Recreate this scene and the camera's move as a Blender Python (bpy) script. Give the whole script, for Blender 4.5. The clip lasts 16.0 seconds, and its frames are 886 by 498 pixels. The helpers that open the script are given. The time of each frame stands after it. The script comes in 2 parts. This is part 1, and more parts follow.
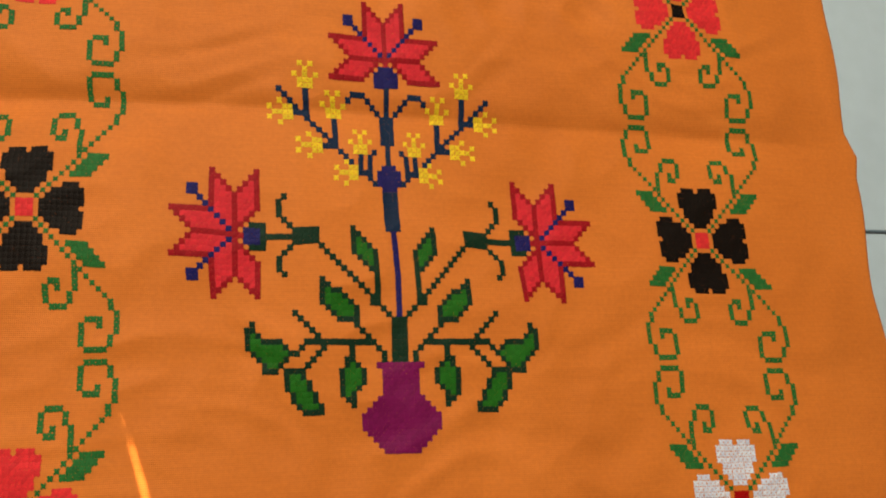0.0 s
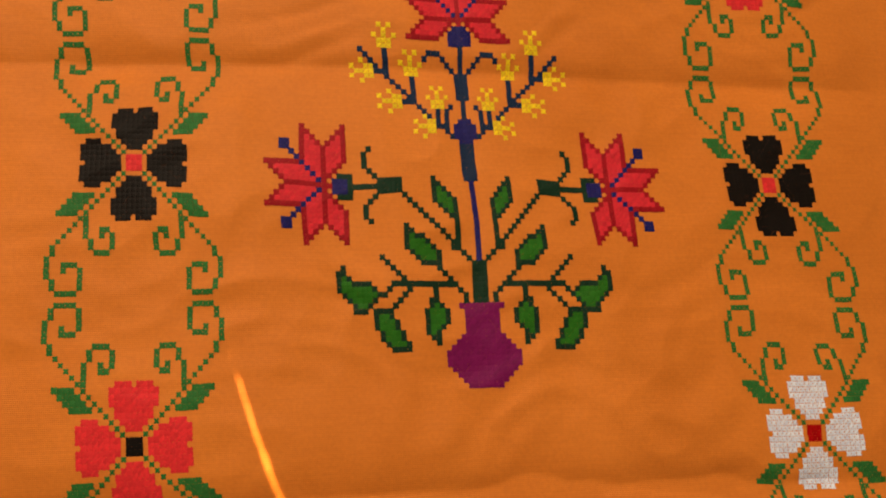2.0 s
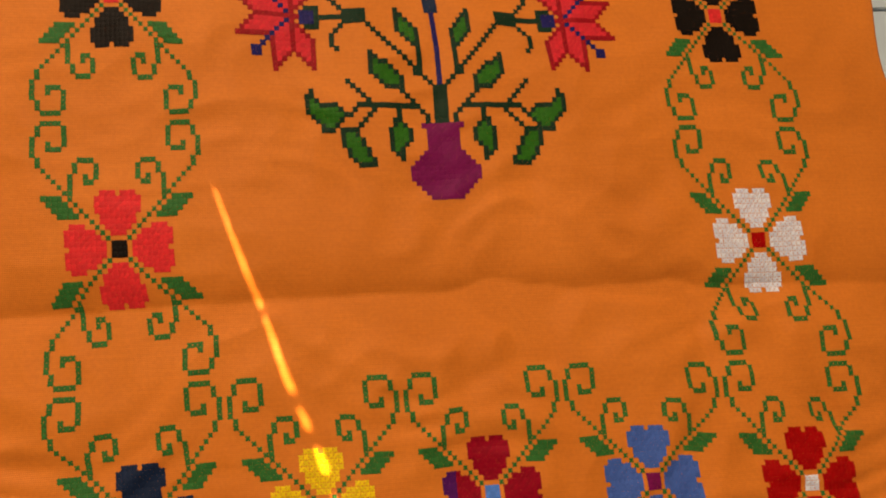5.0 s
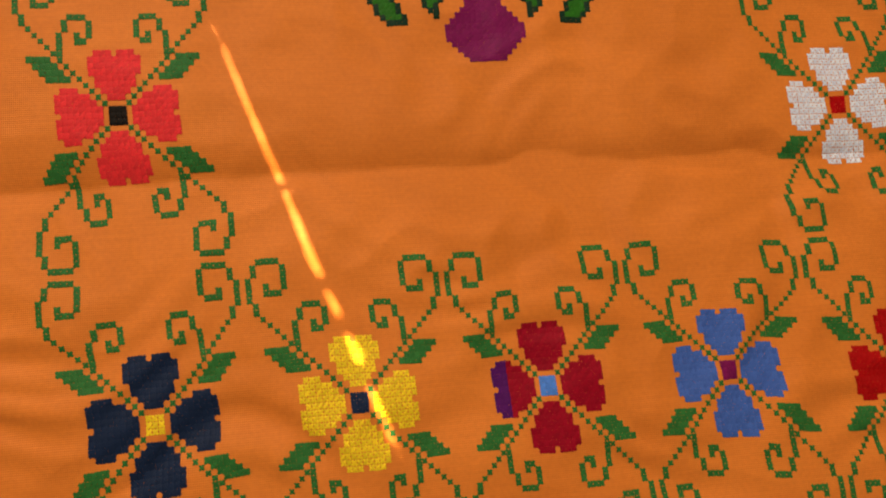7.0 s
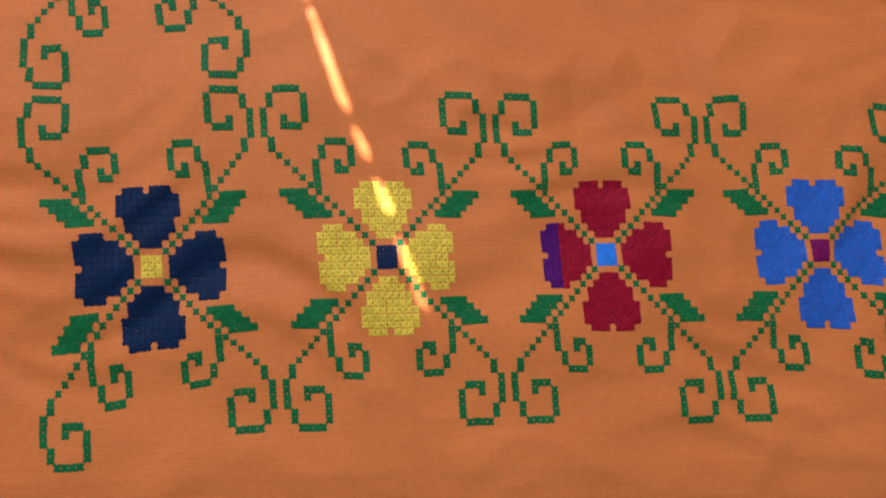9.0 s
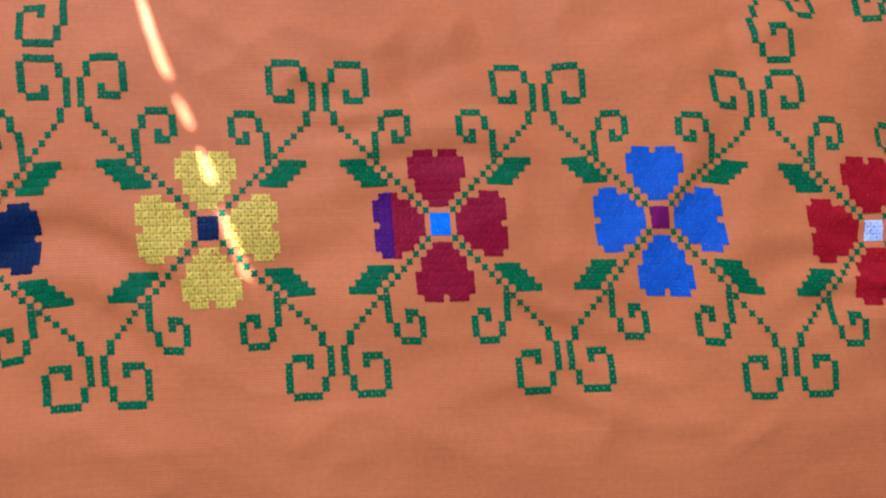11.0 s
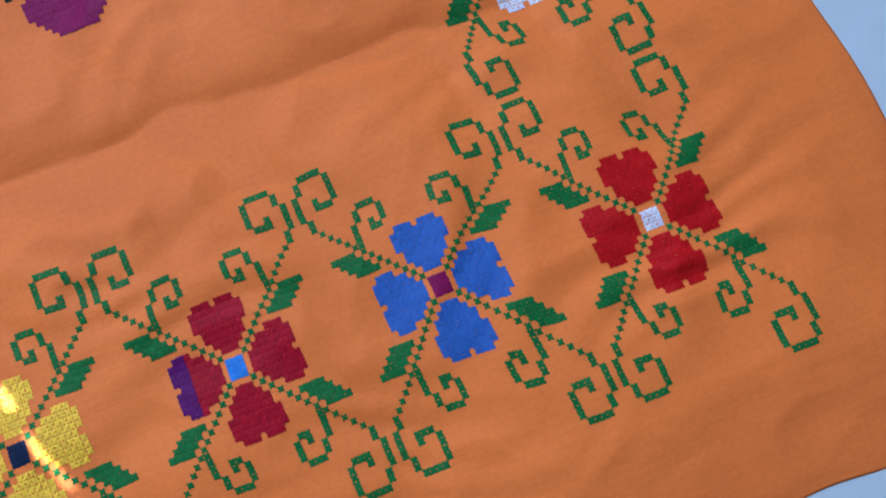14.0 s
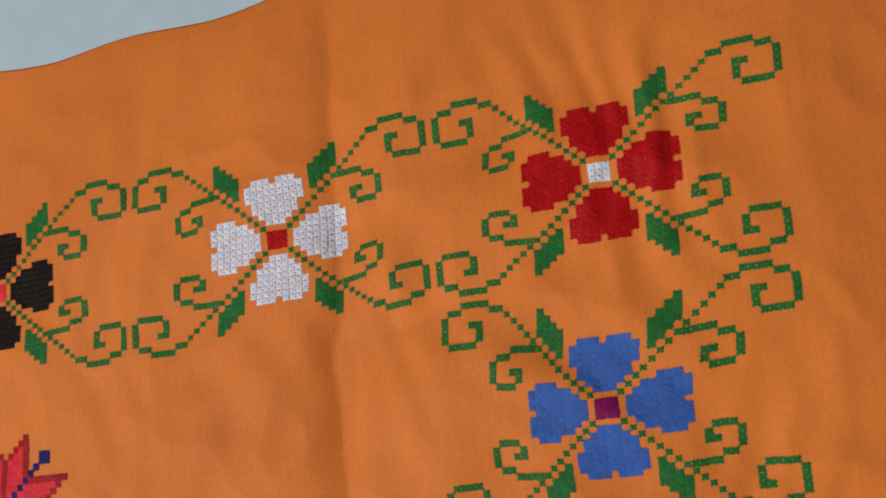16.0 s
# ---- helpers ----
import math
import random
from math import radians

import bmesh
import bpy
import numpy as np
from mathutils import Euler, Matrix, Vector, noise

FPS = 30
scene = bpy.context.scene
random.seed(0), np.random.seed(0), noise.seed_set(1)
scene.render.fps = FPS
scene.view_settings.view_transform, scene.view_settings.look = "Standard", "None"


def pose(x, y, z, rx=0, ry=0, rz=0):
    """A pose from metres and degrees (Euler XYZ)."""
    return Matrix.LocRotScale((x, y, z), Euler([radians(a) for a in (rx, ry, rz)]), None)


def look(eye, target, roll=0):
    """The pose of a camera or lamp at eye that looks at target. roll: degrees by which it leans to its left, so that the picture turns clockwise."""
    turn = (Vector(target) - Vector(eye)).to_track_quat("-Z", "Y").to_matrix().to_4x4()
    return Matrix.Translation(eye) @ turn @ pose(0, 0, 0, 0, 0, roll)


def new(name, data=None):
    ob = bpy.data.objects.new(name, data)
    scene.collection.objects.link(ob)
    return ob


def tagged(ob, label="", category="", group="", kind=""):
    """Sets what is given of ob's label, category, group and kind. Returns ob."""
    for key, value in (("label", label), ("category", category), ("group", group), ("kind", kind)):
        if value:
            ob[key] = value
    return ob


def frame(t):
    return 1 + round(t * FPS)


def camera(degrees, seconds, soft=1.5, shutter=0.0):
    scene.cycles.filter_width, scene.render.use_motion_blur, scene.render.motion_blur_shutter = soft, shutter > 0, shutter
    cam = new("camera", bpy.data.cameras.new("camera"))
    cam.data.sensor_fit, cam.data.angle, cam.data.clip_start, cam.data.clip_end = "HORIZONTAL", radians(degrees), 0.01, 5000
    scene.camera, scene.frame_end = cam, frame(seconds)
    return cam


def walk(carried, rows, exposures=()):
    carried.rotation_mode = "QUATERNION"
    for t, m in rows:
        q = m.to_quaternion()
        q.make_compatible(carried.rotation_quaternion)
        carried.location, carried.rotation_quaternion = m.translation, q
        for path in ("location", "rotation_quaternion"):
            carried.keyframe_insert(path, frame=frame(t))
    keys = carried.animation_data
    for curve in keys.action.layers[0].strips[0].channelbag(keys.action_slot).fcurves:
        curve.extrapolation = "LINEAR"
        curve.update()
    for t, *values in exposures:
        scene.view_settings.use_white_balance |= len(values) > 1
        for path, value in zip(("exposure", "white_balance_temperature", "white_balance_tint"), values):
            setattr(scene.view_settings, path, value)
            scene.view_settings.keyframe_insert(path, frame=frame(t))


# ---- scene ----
cam = camera(66.3, 16.0, soft=1.9)
PATH = [
    (0, (0.152, 0.224, 0.407), (0.467, 0.614, -1.529), 38.8),
    (0.5, (0.145, 0.213, 0.416), (0.441, 0.587, -1.526), 37.6),
    (1, (0.139, 0.195, 0.419), (0.412, 0.583, -1.524), 34.2),
    (1.5, (0.136, 0.19, 0.417), (0.382, 0.581, -1.529), 31.4),
    (2, (0.123, 0.191, 0.419), (0.336, 0.57, -1.533), 28.3),
    (2.5, (0.117, 0.176, 0.419), (0.321, 0.57, -1.531), 26.0),
    (3, (0.117, 0.168, 0.415), (0.327, 0.559, -1.535), 26.0),
    (3.5, (0.131, 0.152, 0.421), (0.331, 0.533, -1.532), 25.0),
    (4, (0.139, 0.116, 0.43), (0.352, 0.507, -1.52), 25.8),
    (4.2, (0.142, 0.107, 0.43), (0.35, 0.487, -1.523), 26.1),
    (6.3, (0.132, 0.034, 0.41), (0.348, 0.345, -1.554), 31.4),
    (6.5, (0.128, 0.027, 0.401), (0.341, 0.333, -1.564), 31.1),
    (7, (0.122, 0.027, 0.368), (0.319, 0.317, -1.601), 30.3),
    (7.5, (0.118, 0.014, 0.331), (0.288, 0.251, -1.647), 33.4),
    (8, (0.112, -0.006, 0.315), (0.246, 0.15, -1.675), 38.8),
    (8.2, (0.11, -0.009, 0.313), (0.232, 0.125, -1.679), 40.4),
    (10.3, (0.144, -0.021, 0.307), (0.289, 0.109, -1.683), 49.8),
    (10.5, (0.151, -0.026, 0.305), (0.326, 0.131, -1.681), 49.1),
    (11, (0.185, -0.03, 0.307), (0.346, 0.119, -1.68), 45.6),
    (11.5, (0.205, -0.034, 0.309), (0.412, 0.152, -1.671), 41.9),
    (12, (0.209, -0.026, 0.32), (0.432, 0.199, -1.655), 36.0),
    (12.5, (0.222, -0.027, 0.324), (0.453, 0.245, -1.644), 30.5),
    (13, (0.258, -0.042, 0.319), (0.472, 0.265, -1.645), 25.8),
    (13.5, (0.27, -0.038, 0.32), (0.477, 0.251, -1.648), 28.5),
    (14, (0.301, -0.022, 0.32), (0.393, 0.239, -1.66), -2.5),
    (14.5, (0.308, -0.007, 0.316), (0.576, 0.375, -1.628), -20.7),
    (15, (0.298, 0.004, 0.304), (0.781, 0.39, -1.598), -26.2),
    (15.5, (0.353, 0.016, 0.328), (0.544, 0.389, -1.627), -64.1),
    (16, (0.347, 0.008, 0.313), (0.586, 0.401, -1.633), -64.4),
]
EXPOSURES = [(0, 2.50, 9200, 11), (1.5, 2.40, 8700, 9), (2.5, 2.38, 16000, 28), (3.5, 2.36, 20000, 30), (4.2, 2.38, 17000, 28), (6.3, 2.35, 9800, 18), (7, 2.45, 10300, 18), (7.5, 2.45, 8500, 18), (8.2, 2.42, 6400, 12),
             (10.3, 2.60, 4900, 29), (11, 2.70, 4550, 29), (12.5, 2.65, 5000, 26), (13.5, 2.67, 5200, 25), (14.5, 2.58, 5600, 14), (15, 2.55, 7200, 13), (16, 2.50, 7200, 13)]
walk(cam, [(t, look(eye, target, roll)) for t, eye, target, roll in PATH], EXPOSURES)

# ---- light ----
world = bpy.data.worlds.new("sky")
scene.world = world
world.use_nodes = True
wn = world.node_tree
sky = wn.nodes.new("ShaderNodeTexSky")
sky.sky_type = "NISHITA"
sky.sun_disc = False
sky.sun_elevation = radians(40)
sky.sun_rotation = radians(-20.1)
wn.links.new(sky.outputs["Color"], wn.nodes["Background"].inputs["Color"])
wn.nodes["Background"].inputs["Strength"].default_value = 0.1

SUN_WAY = Vector((0.3445, -0.9388, 0)).normalized()
SUN_UP = radians(40)
sun = new("sun", bpy.data.lights.new("sun", "SUN"))
sun.data.energy = 5.0
sun.data.angle = radians(0.1)
sun.data.color = (1.0, 0.93, 0.82)
sun.matrix_world = look((0, 0, 3), (SUN_WAY.x * math.cos(SUN_UP), SUN_WAY.y * math.cos(SUN_UP), 3 - math.sin(SUN_UP)))


def added_daylight(name, x, y, z, w, h, rx, rz, energy):
    """An added lamp for the sky's light, just inside an unseen window."""
    ob = new(name, bpy.data.lights.new(name, "AREA"))
    ob.data.shape, ob.data.size, ob.data.size_y, ob.data.energy = "RECTANGLE", w, h, energy
    ob.data.color = (0.93, 0.97, 1.0)
    ob.matrix_world = pose(x, y, z, rx, 0, rz)
    return ob


# added lamp in front of the fanlight's blind, to light the cloth from the north
added_daylight("added_daylight", -0.60, 1.82, 2.37, 1.2, 0.42, -52, 20, 18)


# ---- materials ----
def material(name, rough=0.7, metal=0.0):
    m = bpy.data.materials.new(name)
    m.use_nodes = True
    nt = m.node_tree
    b = nt.nodes["Principled BSDF"]
    b.inputs["Roughness"].default_value, b.inputs["Metallic"].default_value = rough, metal
    return m, nt, b


def noise_tex(nt, scale, detail=4.0, coords=None):
    n = nt.nodes.new("ShaderNodeTexNoise")
    n.inputs["Scale"].default_value, n.inputs["Detail"].default_value = scale, detail
    nt.links.new(coords, n.inputs["Vector"])
    return n


def ramp(nt, fac, lo, hi, a=0.3, b=0.7):
    r = nt.nodes.new("ShaderNodeValToRGB")
    r.color_ramp.elements[0].position, r.color_ramp.elements[1].position = a, b
    r.color_ramp.elements[0].color, r.color_ramp.elements[1].color = (*lo, 1), (*hi, 1)
    nt.links.new(fac, r.inputs["Fac"])
    return r


def mix(nt, fac, a, b, kind="MULTIPLY"):
    x = nt.nodes.new("ShaderNodeMix")
    x.data_type, x.blend_type = "RGBA", kind
    x.inputs[0].default_value = fac
    nt.links.new(a, x.inputs[6])
    nt.links.new(b, x.inputs[7])
    return x.outputs[2]


def bump(nt, b, height, strength, distance, below=None):
    n = nt.nodes.new("ShaderNodeBump")
    n.inputs["Strength"].default_value, n.inputs["Distance"].default_value = strength, distance
    nt.links.new(height, n.inputs["Height"])
    if below:
        nt.links.new(below, n.inputs["Normal"])
    nt.links.new(n.outputs["Normal"], b.inputs["Normal"])
    return n.outputs["Normal"]


def cloth_material():
    m, nt, b = material("orange_cotton", 0.62)
    co = nt.nodes.new("ShaderNodeTexCoord").outputs["Object"]
    large, fine = noise_tex(nt, 9, 5, co), noise_tex(nt, 420, 3, co)
    c1 = ramp(nt, large.outputs["Fac"], (0.60, 0.160, 0.030), (0.70, 0.195, 0.040))
    c2 = ramp(nt, fine.outputs["Fac"], (0.82, 0.80, 0.76), (1.0, 1.0, 1.0))
    col = mix(nt, 0.5, c1.outputs["Color"], c2.outputs["Color"])
    ribs = []
    for axis, scale in (("Y", 0.00110), ("X", 0.00100)):
        w = nt.nodes.new("ShaderNodeTexWave")
        w.wave_type, w.bands_direction = "BANDS", axis
        w.inputs["Scale"].default_value = 2 * math.pi / scale / 20
        w.inputs["Distortion"].default_value, w.inputs["Detail"].default_value = 0.8, 2
        w.inputs["Detail Scale"].default_value = 0.6
        nt.links.new(co, w.inputs["Vector"])
        ribs.append(w.outputs["Fac"])
    # uneven yarn streaks along the weft, their sheen put into the colour too
    stretch = nt.nodes.new("ShaderNodeMapping")
    stretch.inputs["Scale"].default_value = (28, 820, 1)
    nt.links.new(co, stretch.inputs["Vector"])
    slub_sheen = noise_tex(nt, 1.0, 2, stretch.outputs["Vector"])
    s2 = ramp(nt, slub_sheen.outputs["Fac"], (0.88, 0.84, 0.78), (1.0, 1.0, 1.0), 0.35, 0.65)
    col = mix(nt, 0.35, col, s2.outputs["Color"])
    # shade in the troughs between ribs, put into the colour
    dark = ramp(nt, ribs[0], (0.90, 0.86, 0.80), (1.0, 1.0, 1.0), 0.1, 0.7)
    col = mix(nt, 0.45, col, dark.outputs["Color"])
    nt.links.new(col, b.inputs["Base Color"])
    n1 = bump(nt, b, ribs[0], 0.2, 0.0003)
    n2 = bump(nt, b, ribs[1], 0.15, 0.0003, n1)
    n3 = bump(nt, b, slub_sheen.outputs["Fac"], 0.16, 0.0005, n2)
    bump(nt, b, fine.outputs["Fac"], 0.12, 0.0005, n3)
    b.inputs["Specular IOR Level"].default_value = 0.15
    return m


def thread_material(name, rgb, rough=0.5):
    """Stranded cotton: each stitch a little lighter or darker, with fine strands."""
    m, nt, b = material(name, rough)
    geo = nt.nodes.new("ShaderNodeNewGeometry")
    co = nt.nodes.new("ShaderNodeTexCoord").outputs["Object"]
    lo, hi = [v * 0.86 for v in rgb], [min(v * 1.10, 0.9) for v in rgb]
    c1 = ramp(nt, geo.outputs["Random Per Island"], lo, hi, 0.0, 1.0)
    f = noise_tex(nt, 1500, 3, co)
    c2 = ramp(nt, f.outputs["Fac"], (0.7, 0.7, 0.7), (1.0, 1.0, 1.0))
    nt.links.new(mix(nt, 0.8, c1.outputs["Color"], c2.outputs["Color"]), b.inputs["Base Color"])
    bump(nt, b, f.outputs["Fac"], 0.4, 0.0004)
    b.inputs["Specular IOR Level"].default_value = 0.06
    return m


def tile_material():
    m, nt, b = material("pale_floor_tile", 0.5)
    co = nt.nodes.new("ShaderNodeTexCoord").outputs["Object"]
    n, f = noise_tex(nt, 3, 6, co), noise_tex(nt, 60, 4, co)
    c1 = ramp(nt, n.outputs["Fac"], (0.35, 0.46, 0.55), (0.41, 0.53, 0.62))
    c2 = ramp(nt, f.outputs["Fac"], (0.9, 0.9, 0.9), (1.0, 1.0, 1.0))
    nt.links.new(mix(nt, 0.6, c1.outputs["Color"], c2.outputs["Color"]), b.inputs["Base Color"])
    bump(nt, b, f.outputs["Fac"], 0.05, 0.001)
    return m


def plain_material(name, rgb, rough, scale=8, depth=0.12):
    m, nt, b = material(name, rough)
    co = nt.nodes.new("ShaderNodeTexCoord").outputs["Object"]
    n, f = noise_tex(nt, scale, 5, co), noise_tex(nt, scale * 25, 3, co)
    c = ramp(nt, n.outputs["Fac"], [v * (1 - depth) for v in rgb], rgb)
    nt.links.new(c.outputs["Color"], b.inputs["Base Color"])
    bump(nt, b, f.outputs["Fac"], 0.15, 0.002)
    return m


ORANGE = cloth_material()
TILE = tile_material()
GROUT = plain_material("grey_grout", (0.30, 0.31, 0.32), 0.9, 40)
# paints of the unseen walls and ceiling, kept dim to hold back bounced light
WALL = plain_material("cream_wall_paint", (0.42, 0.39, 0.34), 0.8, 3, 0.06)
CEILING = plain_material("white_ceiling_paint", (0.50, 0.50, 0.48), 0.85, 3, 0.05)
WOOD = plain_material("brown_door_wood", (0.22, 0.12, 0.06), 0.5, 12, 0.4)
FRAME = plain_material("white_window_paint", (0.75, 0.75, 0.73), 0.5, 20, 0.06)
THREADS = {n: thread_material(n + "_thread", c, r) for n, c, r in (
    ("green", (0.014, 0.135, 0.034), 0.5),
    ("leaf", (0.008, 0.125, 0.014), 0.5),
    ("deep_green", (0.006, 0.030, 0.016), 0.5),
    ("teal", (0.007, 0.022, 0.058), 0.5),
    ("ink", (0.014, 0.012, 0.105), 0.5),
    ("purple", (0.190, 0.008, 0.080), 0.5),
    ("violet", (0.085, 0.008, 0.11), 0.5),
    ("scarlet", (0.68, 0.030, 0.045), 0.5),
    ("dark_red", (0.33, 0.010, 0.016), 0.5),
    ("coral", (0.74, 0.034, 0.042), 0.5),
    ("black", (0.008, 0.005, 0.004), 0.5),
    ("white", (0.66, 0.71, 0.90), 0.5),
    ("red", (0.40, 0.006, 0.008), 0.5),
    ("yellow", (0.82, 0.55, 0.045), 0.45),
    ("navy", (0.007, 0.018, 0.050), 0.5),
    ("crimson", (0.30, 0.005, 0.018), 0.5),
    ("blue", (0.036, 0.110, 0.40), 0.5),
    ("sky_blue", (0.040, 0.190, 0.62), 0.5))}


# ---- building blocks ----
def link(name, bm, mat, parent=None, label=""):
    me = bpy.data.meshes.new(name)
    bm.to_mesh(me)
    bm.free()
    me.materials.append(mat)
    ob = new(name, me)
    if parent:
        ob.parent = parent
    return tagged(ob, label)


def part(name, bm, mat, parent, label=""):
    return link(name, bm, mat, parent, label)


def box(bm, x0, y0, z0, x1, y1, z1):
    v = [bm.verts.new(p) for p in ((x0, y0, z0), (x1, y0, z0), (x1, y1, z0), (x0, y1, z0), (x0, y0, z1), (x1, y0, z1), (x1, y1, z1), (x0, y1, z1))]
    for f in ((3, 2, 1, 0), (4, 5, 6, 7), (0, 1, 5, 4), (1, 2, 6, 5), (2, 3, 7, 6), (3, 0, 4, 7)):
        bm.faces.new([v[i] for i in f])


def boxes(*list_of):
    bm = bmesh.new()
    for b in list_of:
        box(bm, *b)
    return bm


# ---- the room ----
# walls and ceiling are unseen, added to shut out sun and sky
X0, X1, Y0, Y1, H = -3.5, 2.0, -1.6, 1.9, 2.7
T = 0.12
floor = tagged(link("floor", boxes((X0 - T, Y0 - T, -0.12, X1 + T, Y1 + T, -0.004)), GROUT), "grey grout bed under pale floor tiles", kind="structure")
tagged(link("ceiling", boxes((X0 - T, Y0 - T, H, X1 + T, Y1 + T, H + 0.1)), CEILING), "unseen plain painted ceiling, added to close off the sky", kind="structure")
tagged(link("wall_west", boxes((X0 - T, Y0, -0.004, X0, Y1, H)), WALL), "unseen cream painted plaster wall, added to close off the sun", kind="structure")
tagged(link("wall_east", boxes((X1, Y0, -0.004, X1 + T, Y1, H)), WALL), "unseen cream painted plaster wall, added to close off the sun", kind="structure")
# north wall with an unseen door, added for the sun streak, its two leaves a crack apart
DX = 0.042 - (Y1 + 0.0315 - 0.209) * 0.3445 / 0.9388
WX0, WX1, WZ0, WZ1 = DX - 0.62, DX + 0.62, 2.16, 2.58
tagged(link("wall_north", boxes((X0 - T, Y1, -0.004, WX0, Y1 + T, H), (WX0, Y1, -0.004, DX - 0.5, Y1 + T, 2.1), (DX + 0.5, Y1, -0.004, WX1, Y1 + T, 2.1), (WX0, Y1, 2.1, WX1, Y1 + T, WZ0),
                                (WX0, Y1, WZ1, WX1, Y1 + T, H), (WX1, Y1, -0.004, X1 + T, Y1 + T, H)), WALL),
       "unseen cream painted plaster wall, added round the double door and its fanlight", kind="structure")
S0, S1 = 1.5476, 1.752
door = new("door_1")
door.location = (DX, Y1, 0)
tagged(door, "unseen brown wooden double door, added to let in a sliver of sun through a crack", kind="structure")
for side in (-1, 1):
    a, b = sorted((side * 0.5, side * 0.03))
    leaf = part("door_leaf", boxes((a, 0.0, -0.004, b, 0.030, 2.1)), WOOD, door)
    for z in (0.25, 1.15):
        u, w = sorted((side * 0.1, side * 0.42))
        part("door_panel", boxes((u, -0.010, z, w, -0.0005, z + 0.7)), WOOD, leaf)
# the thin strip added over the meeting edges to shape the sun streak, split by a crack that widens upwards
bm = boxes((-0.04, 0.0305, -0.004, 0.04, 0.0325, S0), (-0.04, 0.0305, S1 + 0.03, 0.04, 0.0325, 2.1))
# stretches of the crack, cut for the streak's separate pieces: from, to, shift and half width at both ends
GAPS = ((0.0, 0.05, 0.0, -0.0002, 0.0004, 0.0007), (0.075, 0.385, 0.0, -0.0006, 0.0009, 0.0021), (0.404, 0.628, -0.0006, -0.0014, 0.0016, 0.0026), (0.662, 0.722, -0.0006, -0.0004, 0.0019, 0.0023),
        (0.758, 0.838, 0.0002, 0.0004, 0.0019, 0.0026), (0.895, 1.025, -0.0004, 0.0, 0.0016, 0.0024), (1.03, 1.07, 0.0004, 0.0008, 0.0008, 0.0004))
rnd = random.Random(12)
last = 0.0
for g0, g1, s0, s1, w0, w1 in GAPS:
    box(bm, -0.04, 0.0305, S0 + (S1 - S0) * last, 0.04, 0.0325, S0 + (S1 - S0) * g0)
    last = g1
    steps = max(4, int((g1 - g0) / 0.011))
    edges = []
    for k in range(steps + 1):
        f = k / steps
        end = 0.55 if k in (0, steps) else 1.0
        edges.append([s0 + (s1 - s0) * f + side * end * (w0 + (w1 - w0) * f) * rnd.uniform(0.62, 1.12) for side in (-1, 1)])
    for k in range(steps):
        z0, z1 = (S0 + (S1 - S0) * (g0 + (g1 - g0) * (k + d) / steps) for d in (0, 1))
        for n, side in enumerate((-1, 1)):
            low, high = [], []
            for y in (0.0305, 0.0325):
                for x, z in ((edges[k][n], z0), (side * 0.04, z0), (side * 0.04, z1), (edges[k + 1][n], z1)):
                    (low if y < 0.031 else high).append(bm.verts.new((x, y, z)))
            bm.faces.new(low), bm.faces.new(high[::-1])
            for m in range(4):
                bm.faces.new((low[m], high[m], high[(m + 1) % 4], low[(m + 1) % 4]))
box(bm, -0.04, 0.0305, S0 + (S1 - S0) * last, 0.04, 0.0325, S1 + 0.03)
part("sun_slit_strip", bm, WOOD, door)
tagged(link("wall_south", boxes((X0 - T, Y0 - T, -0.004, X1 + T, Y0, H)), WALL), "unseen cream painted plaster wall, added to close off the sun", kind="structure")


# unseen window added to house the daylight lamp; its opaque blind stops the sun
def window_unit(name, x0, x1):
    window = new(name)
    window.location = ((x0 + x1) / 2, Y1 + 0.06, WZ0)
    tagged(window, "unseen white painted fanlight window, added round the lamp, with a drawn pale blind", kind="structure")
    hw, hh = (x1 - x0) / 2, WZ1 - WZ0
    part("window_frame", boxes((-hw, -0.03, 0, -hw + 0.05, 0.03, hh), (hw - 0.05, -0.03, 0, hw, 0.03, hh), (-hw + 0.05, -0.03, 0, hw - 0.05, 0.03, 0.05),
                               (-hw + 0.05, -0.03, hh - 0.05, hw - 0.05, 0.03, hh), (-0.03, -0.03, 0.05, 0.03, 0.03, hh - 0.05)), FRAME, window)
    part("blind", boxes((-hw, 0.031, 0, hw, 0.034, hh)), FRAME, window, "pale drawn blind, unseen, added to block the sun")


window_unit("window_1", WX0, WX1)


# ---- the cloth's lie ----
CX, CY, SHEAR = 0.0030, 0.0033, -0.05
# how far the motifs lie off the even count: column, row, and east, north and up in millimetres
FLOWER_DRIFT = ((0, 0, 8.9, 0.4, 1.6), (34, 0, 7.5, 3.2, 0.7), (68, 0, 4.4, 3.6, -0.7), (102, 0, 2.1, 4.6, -1.6), (136, 0, 2.8, -4.0, -0.5), (0, 48, -0.2, 1.2, 3.3), (136, 48, -2.5, -6.6, -1.9), (0, 96, -2.4, 6.8, 4.0), (136, 96, -6.9, -5.0, -2.8), (0, 144, -2.3, 5.2, 4.0), (136, 144, -5.5, -4.6, 3.9))
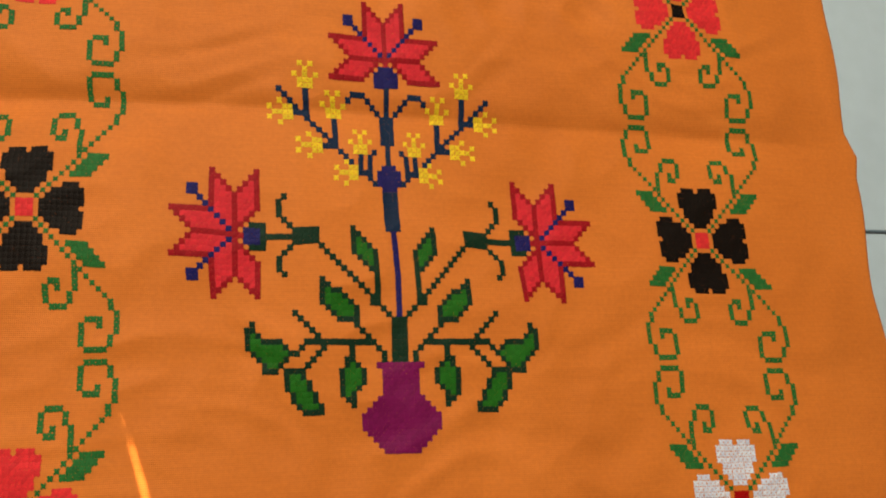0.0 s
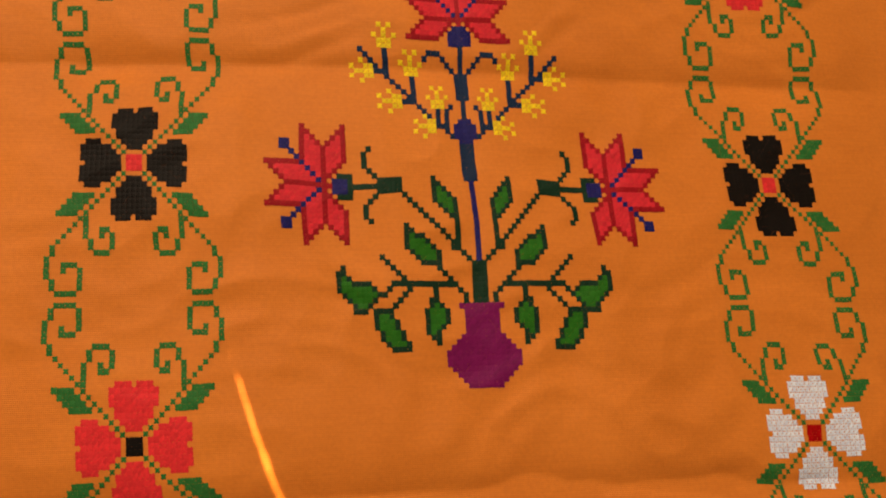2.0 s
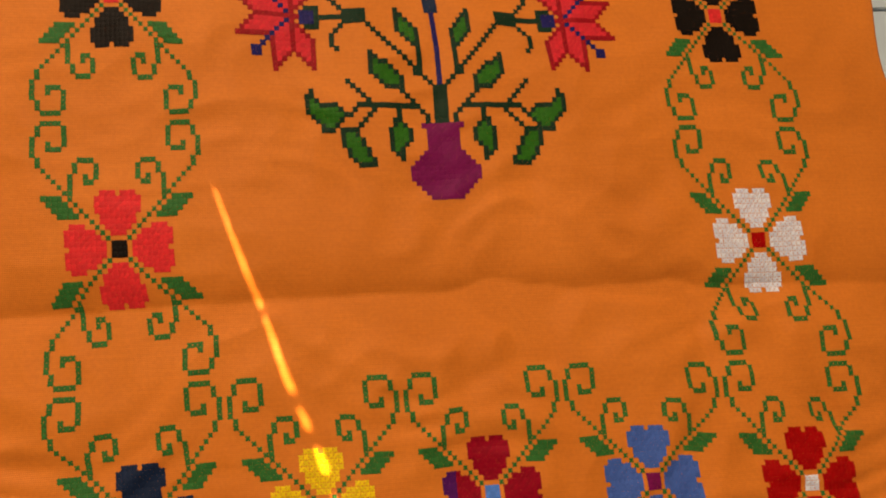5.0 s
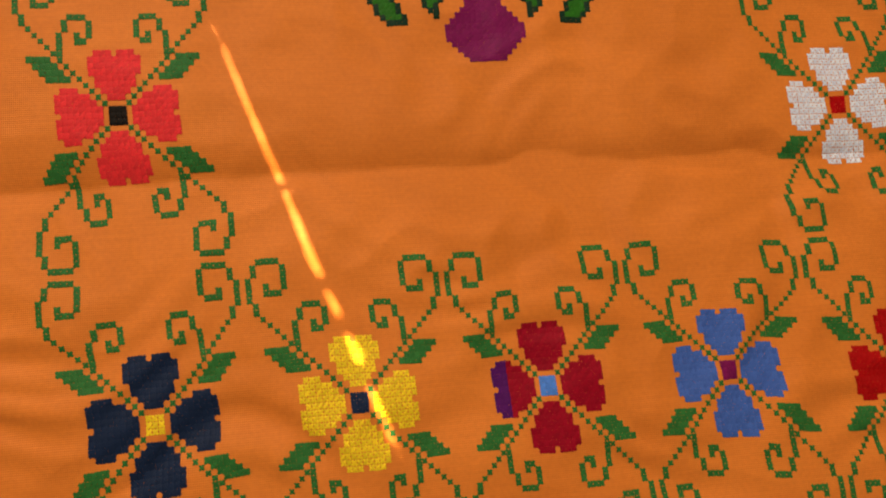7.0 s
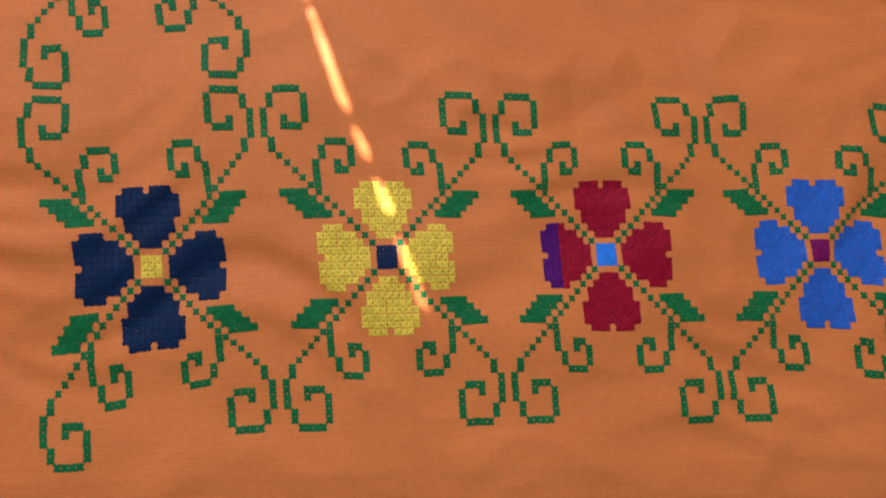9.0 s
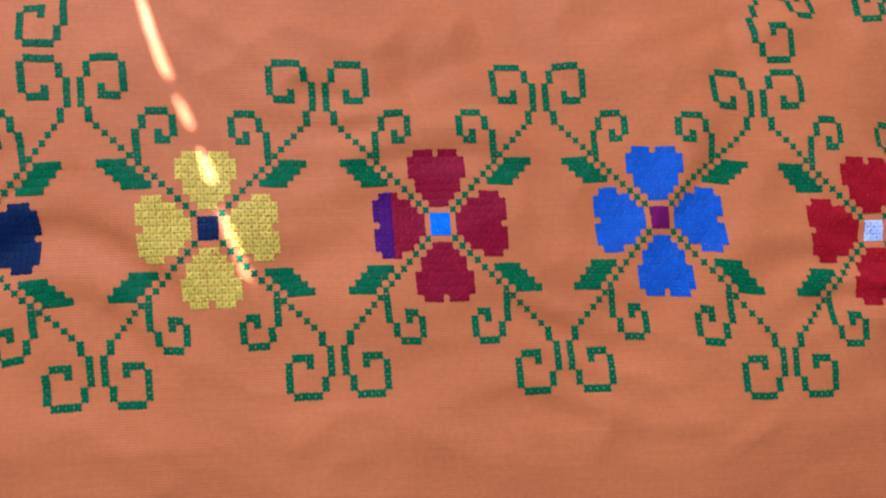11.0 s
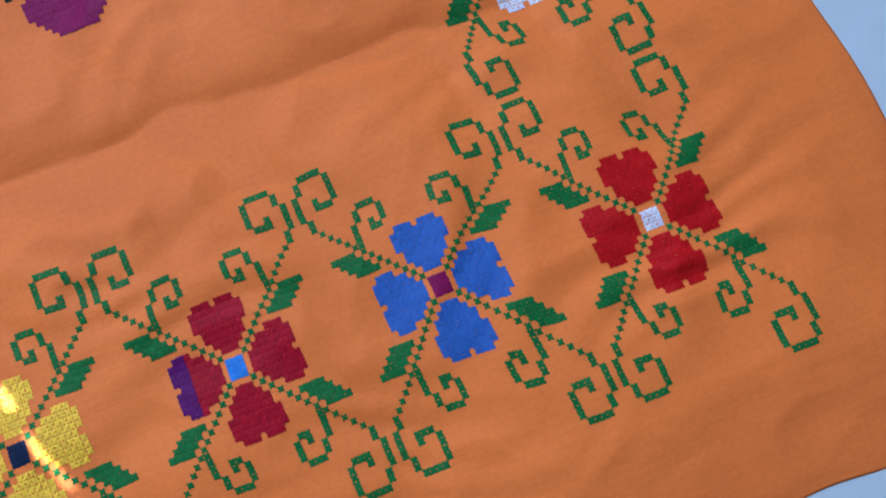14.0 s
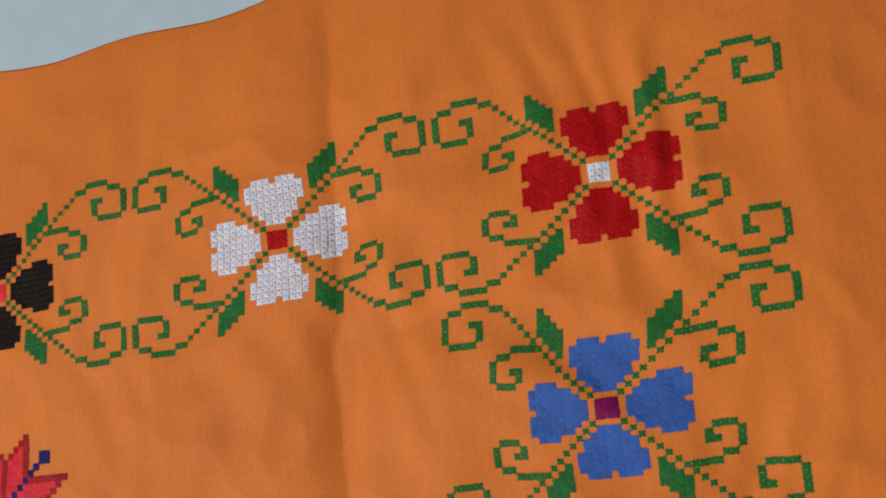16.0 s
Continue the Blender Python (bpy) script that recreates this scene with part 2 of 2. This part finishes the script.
SCROLL_DRIFT = ((51, 20, 6.0, -0.1, 0.6), (85, 20, 3.8, 0.4, -1.1), (119, 21, 6.8, -3.3, -1.4), (17, 21, 4.3, 2.5, 2.3), (51, -21, 6.6, 6.6, -1.9), (85, -21, 4.1, 4.9, -2.8), (119, -21, 6.2, -2.1, -2.5), (152, -20, 0.3, -6.3, 0.3), (17, -21, 8.7, 6.2, -1.1), (-14, -21, 9.1, -8.2, -1.4), (-13, 24, 4.3, -2.9, 3.0), (148.5, 24, -1.7, -7.7, 0.3), (-13, 72, -1.2, 4.2, 4.0), (13, 72, -0.7, 4.5, 2.9), (123.5, 72, -2.2, -3.1, -3.3), (148.5, 72, -6.3, -6.0, -1.9), (13, 119, -1.9, 11.5, 4.0), (123.5, 120, -3.3, -3.6, -1.2), (148.5, 120, -5.9, -3.1, 0.0))
PLANT_DRIFT = ((68, 71.5, -2.8, 0.7, -1.3), (68, 58, -3.9, 3.0, -1.1), (68, 84, -1.2, 0.6, -1.2), (68, 104, -4.2, 4.6, -0.4), (49, 80, -5.1, 1.5, 0.2), (87, 80, -0.6, 0.8, -2.6), (30.5, 94, -7.1, 2.3, 2.3), (43, 94, -3.5, -2.3, 1.2), (93, 94, -5.3, -2.5, -2.6), (105.5, 94, -1.4, -1.3, -3.1), (60, 110, -1.5, 3.7, 0.9), (76, 110, -7.8, 2.7, -0.5), (47, 120, -6.6, 5.3, 3.3), (89, 120, -2.6, 4.1, -0.2), (68, 123.5, -3.1, 4.5, 1.9), (60.5, 134.5, -3.1, 5.3, 4.0), (75.5, 134.5, -4.6, 5.3, 3.3))
DRIFT = FLOWER_DRIFT + SCROLL_DRIFT + PLANT_DRIFT


def drift(i, j):
    sw = sx = sy = sz = 0.0
    for a, b, dx, dy, dz in DRIFT:
        w = 1 / (((i - a) ** 2 + (j - b) ** 2) + 100)
        w *= w
        sw, sx, sy, sz = sw + w, sx + w * dx, sy + w * dy, sz + w * dz
    return 0.001 * sx / sw, 0.001 * sy / sw, 0.001 * sz / sw


def lie(i, j):
    """Where the stitch in column i, row j lies."""
    dx, dy, _ = drift(i, j)
    return i * CX + SHEAR * j * CX + dx, j * CY + dy


def edge_east(y):
    return float(np.interp(y, (-0.16, -0.07, -0.02, 0.03, 0.09, 0.12, 0.185, 0.23, 0.28, 0.36, 0.376, 0.394, 0.45, 0.7), (0.548, 0.545, 0.541, 0.537, 0.533, 0.529, 0.522, 0.519, 0.515, 0.513, 0.517, 0.510, 0.508, 0.504))) + 0.0015 * math.sin(y * 60)


def edge_west(y):
    return -0.100 - 0.045 * y + 0.002 * math.sin(y * 47)


SOUTH, NORTH = -0.149, 0.66


def crease(d, height, width, other=0.0):
    """A pressed fold with a sharp line; other: how wide it is where d is below nought."""
    return height * math.exp(-(math.sqrt(d * d + 4e-6) - 0.002) / (other if other and d < 0 else width))


# pressed wrinkles: from, to, height, and how far the cloth slopes away east and west of the line
FOLDS = ((0.178, 0.180, 0.232, 0.104, -0.0027, 0.012, 0.018), (0.232, 0.104, 0.285, 0.055, -0.0034, 0.009, 0.016), (0.335, 0.124, 0.352, 0.090, -0.0034, 0.009, 0.018),
         (0.352, 0.090, 0.372, 0.020, -0.0024, 0.010, 0.018), (0.404, 0.106, 0.430, 0.046, -0.0031, 0.010, 0.018), (0.430, 0.046, 0.505, -0.080, -0.0037, 0.014, 0.020),
         (0.236, -0.045, 0.258, -0.110, 0.0020, 0.010, 0.014), (0.254, 0.235, 0.236, 0.125, -0.0017, 0.012, 0.022), (0.086, 0.265, 0.145, 0.185, -0.0020, 0.010, 0.016),
         (0.044, 0.345, 0.040, 0.290, 0.0017, 0.010, 0.016))


def fold(x, y, x0, y0, x1, y1, height, east, west):
    """One wrinkle, sharp along its line and dying out towards its ends."""
    ux, uy = x1 - x0, y1 - y0
    size = math.hypot(ux, uy)
    ux, uy = ux / size, uy / size
    along = (x - x0) * ux + (y - y0) * uy
    beyond = max(-along, along - size, 0.0)
    if beyond > 0.06:
        return 0.0
    d = -(x - x0) * uy + (y - y0) * ux
    d += 0.0025 * math.sin(along * 70 + x0 * 50)
    return crease(d, height, east, west) * math.exp(-((beyond / 0.022) ** 2))


def lift(x, y):
    """Height of the cloth above the floor."""
    j = y / CY
    z = 0.0100 + drift(x / CX - SHEAR * j, j)[2]
    z -= crease(y - 0.1235 - 0.003 * math.sin(x * 9), 0.0080, 0.013, 0.034)
    z -= crease(y - 0.386 - 0.004 * math.sin(x * 7 + 1), 0.0062, 0.011, 0.024)
    z -= crease(x - 0.200 + 0.05 * y, 0.0014, 0.010, 0.020)
    for f in FOLDS:
        z += fold(x, y, *f)
    z += 0.0026 * noise.noise(Vector((x * 6, y * 9, 0)))
    z += 0.0012 * (1 - 2.4 * abs(noise.noise(Vector((x * 11 + y * 8, y * 14 - x * 6, 4)))))
    z += 0.0012 * (1 - 2.4 * abs(noise.noise(Vector((x * 26 - y * 9, y * 30 + x * 8, 14)))))
    r = Vector((x * 13, y * 50 + 4 * noise.noise(Vector((x * 9, y * 9, 7))), 9))
    z += 0.0044 * noise.noise(r) * (0.25 + 0.75 * math.exp(-(((y - 0.005) / 0.06) ** 2)))
    # the margins hang away from the pressed folds
    z *= 1 - 0.85 * min(max((-0.090 - y) / 0.060, 0), 1)
    z *= 1 - 0.75 * min(max((x - 0.465 + 0.10 * y) / 0.070, 0), 1)
    return max(z, 0.0008)


def cloth_sheet():
    nx, ny = 380, 480
    verts, faces = [], []
    for b in range(ny + 1):
        y = SOUTH + (NORTH - SOUTH) * b / ny
        x0, x1 = edge_west(y), edge_east(y)
        for a in range(nx + 1):
            x = x0 + (x1 - x0) * a / nx
            yy = y + (0.0025 * math.sin(x * 31) + 0.0015 * math.sin(x * 77)) * max(0, 1 - b / 19)
            rim = min(min(a, nx - a), min(b, ny - b)) * 0.0017
            z = lift(x, yy)
            if rim < 0.012:
                z = 0.0008 + (z - 0.0008) * math.sin(rim / 0.012 * math.pi / 2)
            verts.append((x, yy, z))
    for b in range(ny):
        for a in range(nx):
            k = b * (nx + 1) + a
            faces.append((k, k + 1, k + nx + 2, k + nx + 1))
    me = bpy.data.meshes.new("tablecloth")
    me.from_pydata(verts, [], faces)
    me.polygons.foreach_set("use_smooth", [True] * len(faces))
    me.materials.append(ORANGE)
    ob = new("tablecloth", me)
    s = ob.modifiers.new("thickness", "SOLIDIFY")
    s.thickness, s.offset = 0.0006, -1
    return ob


cloth = tagged(cloth_sheet(), "orange cotton cloth with cross-stitched flowers, creased, spread on the floor", "tablecloth")


# ---- cross stitch ----
def stitches(name, cells, thread, parent, label="", gather=None):
    """One mesh of crosses, each of two raised strands from corner to corner of its square of the weave."""
    verts, faces = [], []
    for i, j in sorted(cells):
        rnd = random.Random(i * 7919 + j * 104729)
        open_work = thread in ("yellow", "white")
        wide, end = (rnd.uniform(0.22, 0.26), 0.43) if open_work else (rnd.uniform(0.25, 0.29), 0.46) if thread == "green" else (rnd.uniform(0.31, 0.35), 0.49)
        if name == "leaf":
            wide, end = rnd.uniform(0.29, 0.33), 0.48
        elif name == "embroidered_flower":
            wide, end = rnd.uniform(0.19, 0.23), 0.40
        high = rnd.uniform(0.00020, 0.00030) if open_work else rnd.uniform(0.00013, 0.00022)
        di, dj = rnd.uniform(-0.04, 0.04), rnd.uniform(-0.04, 0.04)
        for leg in (0, 1):
            first = len(verts)
            s = 1 if leg else -1
            for k, (u, h) in enumerate(((-end, 0.02), (-0.24, 0.75), (0.24, 0.75), (end, 0.02))):
                w = wide * (0.72 if k in (0, 3) else 1.0)
                for side, up in ((-w, 0.15), (-w * 0.5, 0.9), (w * 0.5, 0.9), (w, 0.15)):
                    a, b = u + side * 0.7071, (u - side * 0.7071) * 1.0
                    u2, v2 = i + di + a, j + dj + b * s
                    if gather:
                        u2 = gather[0] + (u2 - gather[0]) * gather[1]
                    x, y = lie(u2, v2)
                    verts.append((x, y, lift(x, y) + 0.00022 + high * h * up + leg * 0.00009 * (1 if k in (1, 2) else 0)))
            for k in range(3):
                for m in range(3):
                    q = first + k * 4 + m
                    f = (q, q + 1, q + 5, q + 4)
                    faces.append(f if s < 0 else f[::-1])
    me = bpy.data.meshes.new(name)
    me.from_pydata(verts, [], faces)
    me.polygons.foreach_set("use_smooth", [True] * len(faces))
    me.materials.append(THREADS[thread])
    ob = new(name, me)
    ob.parent = parent
    return tagged(ob, label)


def run(i0, i1, j0, j1):
    return {(i, j) for i in range(min(i0, i1), max(i0, i1) + 1) for j in range(min(j0, j1), max(j0, j1) + 1)}


# quarter of the border flower, counted from its centre
PETAL = {(d, r) for r, half in ((3, 1), (4, 2), (5, 3), (6, 3), (7, 4), (8, 4), (9, 4)) for d in range(-half, half + 1)} | {(d, 10) for d in (-3, -2, -1, 1, 2, 3)}
STEM = {(k, k) for k in range(2, 15)}
LEAF = {(r + k, r) for r in range(6, 10) for k in range(2, 6)}
SMALL_SCROLL = run(9, 9, 10, 13) | run(8, 8, 14, 15) | run(5, 7, 16, 16) | run(4, 4, 13, 15) | {(5, 12), (6, 12), (6, 13)}
END_SCROLL = run(15, 15, 15, 16) | run(16, 16, 17, 20) | run(15, 15, 21, 22) | run(11, 14, 23, 23) | run(10, 10, 19, 22) | run(11, 13, 18, 18) | {(13, 19)}


def border_flower(ci, cj, petal, centre, word, odd=None):
    # the dense stitches draw the weave together across the flower
    gather = (ci, 0.945 if petal in ("yellow", "crimson", "blue") else 0.985)

    def at(cells, sx=1, sy=1, turn=False):
        return {(ci + sx * (j if turn else i), cj + sy * (i if turn else j)) for i, j in cells}
    stem = set()
    for sx in (-1, 1):
        for sy in (-1, 1):
            stem |= at(STEM, sx, sy)
    ob = stitches("embroidered_flower", stem, "green", cloth, f"cross-stitched {word} flower on crossed green stems")
    stitches("flower_centre", at(run(-1, 1, -1, 1)), centre, ob, f"{centre.replace('_', ' ')} square of stitches", gather)
    for sy in (-1, 1):
        stitches("petal", at(PETAL, 1, sy), petal, ob, f"{word} heart-shaped petal", gather)
        cells = at(PETAL, sy, 1, True)
        if odd and sy < 0:
            two = {c for c in cells if c[0] < ci - 7}
            stitches("petal_tip", two, odd, ob, f"{odd} tip of a petal", gather)
            cells -= two
        stitches("petal", cells, petal, ob, f"{word} heart-shaped petal", gather)
    for sx in (-1, 1):
        for sy in (-1, 1):
            stitches("leaf", at(LEAF, sx, sy), "green", ob)
            stitches("small_scroll", at(SMALL_SCROLL, sx, sy), "green", ob)
            stitches("end_scroll", at(END_SCROLL, sx, sy), "green", ob)
    return ob


for ci, cj, petal, centre, word, odd in (
        (0, 0, "navy", "yellow", "navy blue", None), (34, 0, "yellow", "navy", "yellow", None), (68, 0, "crimson", "sky_blue", "crimson", "violet"),
        (102, 0, "blue", "purple", "bright blue", None), (136, 0, "red", "white", "deep red", None),
        (0, 48, "coral", "black", "coral red", None), (136, 48, "white", "red", "white", None),
        (0, 96, "black", "coral", "black", None), (136, 96, "black", "coral", "black", None),
        (0, 144, "coral", "black", "coral red", None), (136, 144, "coral", "black", "coral red", None)):
    border_flower(ci, cj, petal, centre, word, odd)

# ---- the plant in its vase, counted from the middle of the vase's lip ----
PI, PJ = 68, 71


def both(cells):
    return cells | {(-i, j) for i, j in cells}


def put(cells, side=1):
    return {(PI + side * i, PJ + j) for i, j in cells}


def rows(*spans):
    out = set()
    for j, a, b in spans:
        out |= run(a, b, j, j)
    return out


def rim_of(cells):
    return {c for c in cells if any((c[0] + a, c[1] + b) not in cells for a, b in ((1, 0), (-1, 0), (0, 1), (0, -1)))}


plant = stitches("embroidered_plant", put(run(-1, 1, 1, 8)), "deep_green", cloth, "cross-stitched flowering plant in a purple vase")
stitches("vase", put(rows((0, -4, 4), (-1, -3, 3), (-2, -3, 3), (-3, -3, 3), (-4, -3, 3), (-5, -3, 3), (-6, -4, 4), (-7, -5, 5), (-8, -6, 6), (-9, -7, 7), (-10, -7, 7),
                          (-11, -7, 7), (-12, -6, 6), (-13, -5, 5), (-14, -4, 4), (-15, -3, 3))), "purple", plant, "plum purple round-bellied vase")
stitches("thin_stem", put(run(0, 0, 9, 23)), "ink", plant)
stitches("upper_stem", put(run(-1, 1, 24, 30) | run(0, 0, 36, 39) | run(-1, 1, 40, 45) | run(0, 0, 46, 50)), "teal", plant)
stitches("bud", put(rows((31, -1, 1), (32, -2, 2), (33, -2, 2), (34, -2, 2), (35, -1, 1))), "ink", plant)
stitches("tendril", put(both({(-2, 46), (-3, 47), (-4, 48), (-5, 49), (-6, 49), (-7, 49), (-8, 48)})), "teal", plant)


def big_flower(oi, oj, turn, cup):
    """A red flower of three forked petals round its heart. turn: 0 up, 1 to the east, -1 to the west."""
    def at(cells):
        if turn == 0:
            return put({(oi + u, oj + v) for u, v in cells})
        return put({(oi + turn * v, oj + u) for u, v in cells})
    feelers = {(s * k, k) for s in (-1, 1) for k in range(1, 7)}
    knobs = {(s * k, m) for s in (-1, 1) for k in (7, 8) for m in (7, 8)}
    ups = {(d, r + abs(d)) for d in range(-4, 5) for r in range(0, 8)}
    sides = [{(s * (r + abs(d)), d) for d in range(-4, 5) for r in range(int(d < 0), 8)} for s in (-1, 1)]
    dark = {(d, r + abs(d)) for d in range(-4, 5) for r in range(0, 8) if d in (-4, 0, 4) or r in (0, 7)}
    dark_side = [{(s * (r + abs(d)), d) for d in range(-4, 5) for r in range(int(d < 0), 8) if d in (-4, 0, 4) or r in (int(d < 0), 7)} for s in (-1, 1)]
    outline = (dark | dark_side[0] | dark_side[1] | {(0, -1)}) - feelers - knobs
    head = stitches("red_flower", at(outline), "dark_red", plant, "forked red flower with dark red outlines")
    for p in (ups, *sides):
        stitches("petal", at(p - outline - feelers - knobs), "scarlet", head)
    for s in (-1, 1):
        stitches("stamen", at({c for c in feelers | knobs if c[0] * s > 0}), "ink", head)
    cup_cells = rows((-2, -1, 1), (-3, -2, 2), (-4, -2, 2), (-5, -2, 2))
    inner = cup_cells if cup == "ink" else rows((-2, -1, 1), (-3, -1, 1), (-4, -1, 1))
    stitches("cup", at(inner), "ink", head)
    if cup != "ink":
        stitches("cup_rim", at(cup_cells - inner), cup, head)


big_flower(0, 56, 0, "ink")
LEAF_B = {(x, j) for x, top, low in ((-14, 15, 11), (-13, 14, 10), (-12, 13, 9), (-11, 13, 8), (-10, 12, 8), (-9, 11, 8), (-8, 10, 8)) for j in range(low, top + 1)}
LEAF_C = rows((7, -27, -27), (6, -28, -27), (5, -28, -26), (4, -28, -22), (3, -28, -21), (2, -27, -20), (1, -26, -21), (0, -25, -22), (-1, -25, -23))
LEAF_D = rows((-1, -21, -18), (-2, -21, -18), (-3, -21, -17), (-4, -21, -17), (-5, -20, -16), (-6, -20, -16), (-7, -19, -15), (-8, -18, -15))
LEAF_E = rows((1, -10, -9), (0, -10, -8), (-1, -11, -7), (-2, -11, -7), (-3, -11, -7), (-4, -11, -8), (-5, -11, -9), (-6, -10, -9), (-7, -9, -9))
LEAF_A = {(x, 24 - (x + 8) - k) for x in range(-8, -3) for k in range(0, 5)}
YELLOW = rows((0, -1, 1), (1, -1, 1)) | {(-2, 2), (0, 2), (2, 2), (0, 3), (-1, 4), (1, 4)}
for side in (-1, 1):
    big_flower(side * 30, 23, side, "deep_green")
    # the drawing below is counted for the western side and mirrored for the other
    flip = -side
    stitches("flower_stalk", put({(-1 - k, 8 + k) for k in range(1, 14)} | run(-15, -19, 22, 24) | run(-20, -24, 23, 23) | {(-5, 11)}, flip), "deep_green", plant)
    stitches("tendril", put({(-20, 25), (-21, 26), (-22, 27), (-22, 28), (-22, 29), (-21, 30)}, flip), "deep_green", plant)
    stitches("tendril", put({(-20, 21), (-21, 20), (-22, 19), (-22, 18), (-22, 17), (-21, 16)}, flip), "deep_green", plant)
    stitches("leaf_stalk", put(run(-4, -4, 12, 15), flip), "deep_green", plant)
    stitches("side_branch", put({(-3, 1), (-3, 2), (-4, 3), (-6, 5), (-7, 6), (-8, 7)} | run(-5, -17, 4, 4) | {(-15 - k, 5 + k) for k in range(5)} | {(-14 - k, 3 - k) for k in range(4)}
                                | {(-18, 3), (-19, 2), (-9, 3), (-9, 2)}, flip), "deep_green", plant)
    for shape in (LEAF_A, LEAF_B, LEAF_C, LEAF_D, LEAF_E):
        if side > 0 and shape is LEAF_C:
            shape = {(i + 1, j) for i, j in shape}
        rim = rim_of(shape)
        ob = stitches("leaf", put(rim, flip), "deep_green", plant, "green leaf with a dark outline")
        stitches("leaf_blade", put(shape - rim, flip), "leaf", ob)
    stitches("blossom_branch", put({(-3, 32), (-4, 33)} | run(-6, -4, 34, 34) | run(-6, -6, 35, 37) | run(-4, -4, 35, 37) | {(-3, 38)}
                                   | {(-8 - k, 36 + k) for k in range(14)} | run(-13, -11, 39, 39) | run(-11, -11, 40, 44) | run(-18, -16, 45, 45) | run(-16, -16, 46, 49), flip), "teal", plant)
    for bi, bj in ((-6, 38), (-11, 45), (-16, 50)):
        stitches("blossom", put({(bi + u, bj + v) for u, v in YELLOW}, flip), "yellow", plant, "small yellow blossom")
    for bi, bj in ((-7, 34), (-14, 39), (-19, 45)):
        stitches("blossom", put({(bi - v, bj + u) for u, v in YELLOW}, flip), "yellow", plant, "small yellow blossom")

# ---- floor tiles, each a piece of its own ----
TS, JX, JY = 0.60, 0.30, 0.322
bm = bmesh.new()
box(bm, -TS / 2 + 0.0012, -TS / 2 + 0.0012, -0.010, TS / 2 - 0.0012, TS / 2 - 0.0012, 0.0)
bmesh.ops.bevel(bm, geom=[e for e in bm.edges if all(v.co.z > -0.001 for v in e.verts)], offset=0.0008, segments=1, affect="EDGES")
tile = part("tile", bm, TILE, floor)
first = True
for a in range(-7, 4):
    for b in range(-4, 4):
        x, y = JX + (a + 0.5) * TS, JY + (b + 0.5) * TS
        if X0 - T < x - TS / 2 and x + TS / 2 < X1 + T + 0.6 and Y0 - 0.6 < y - TS / 2 and y + TS / 2 < Y1 + T + 0.6:
            ob = tile if first else new("tile", tile.data)
            first = False
            ob.parent = floor
            ob.location = (x, y, 0)
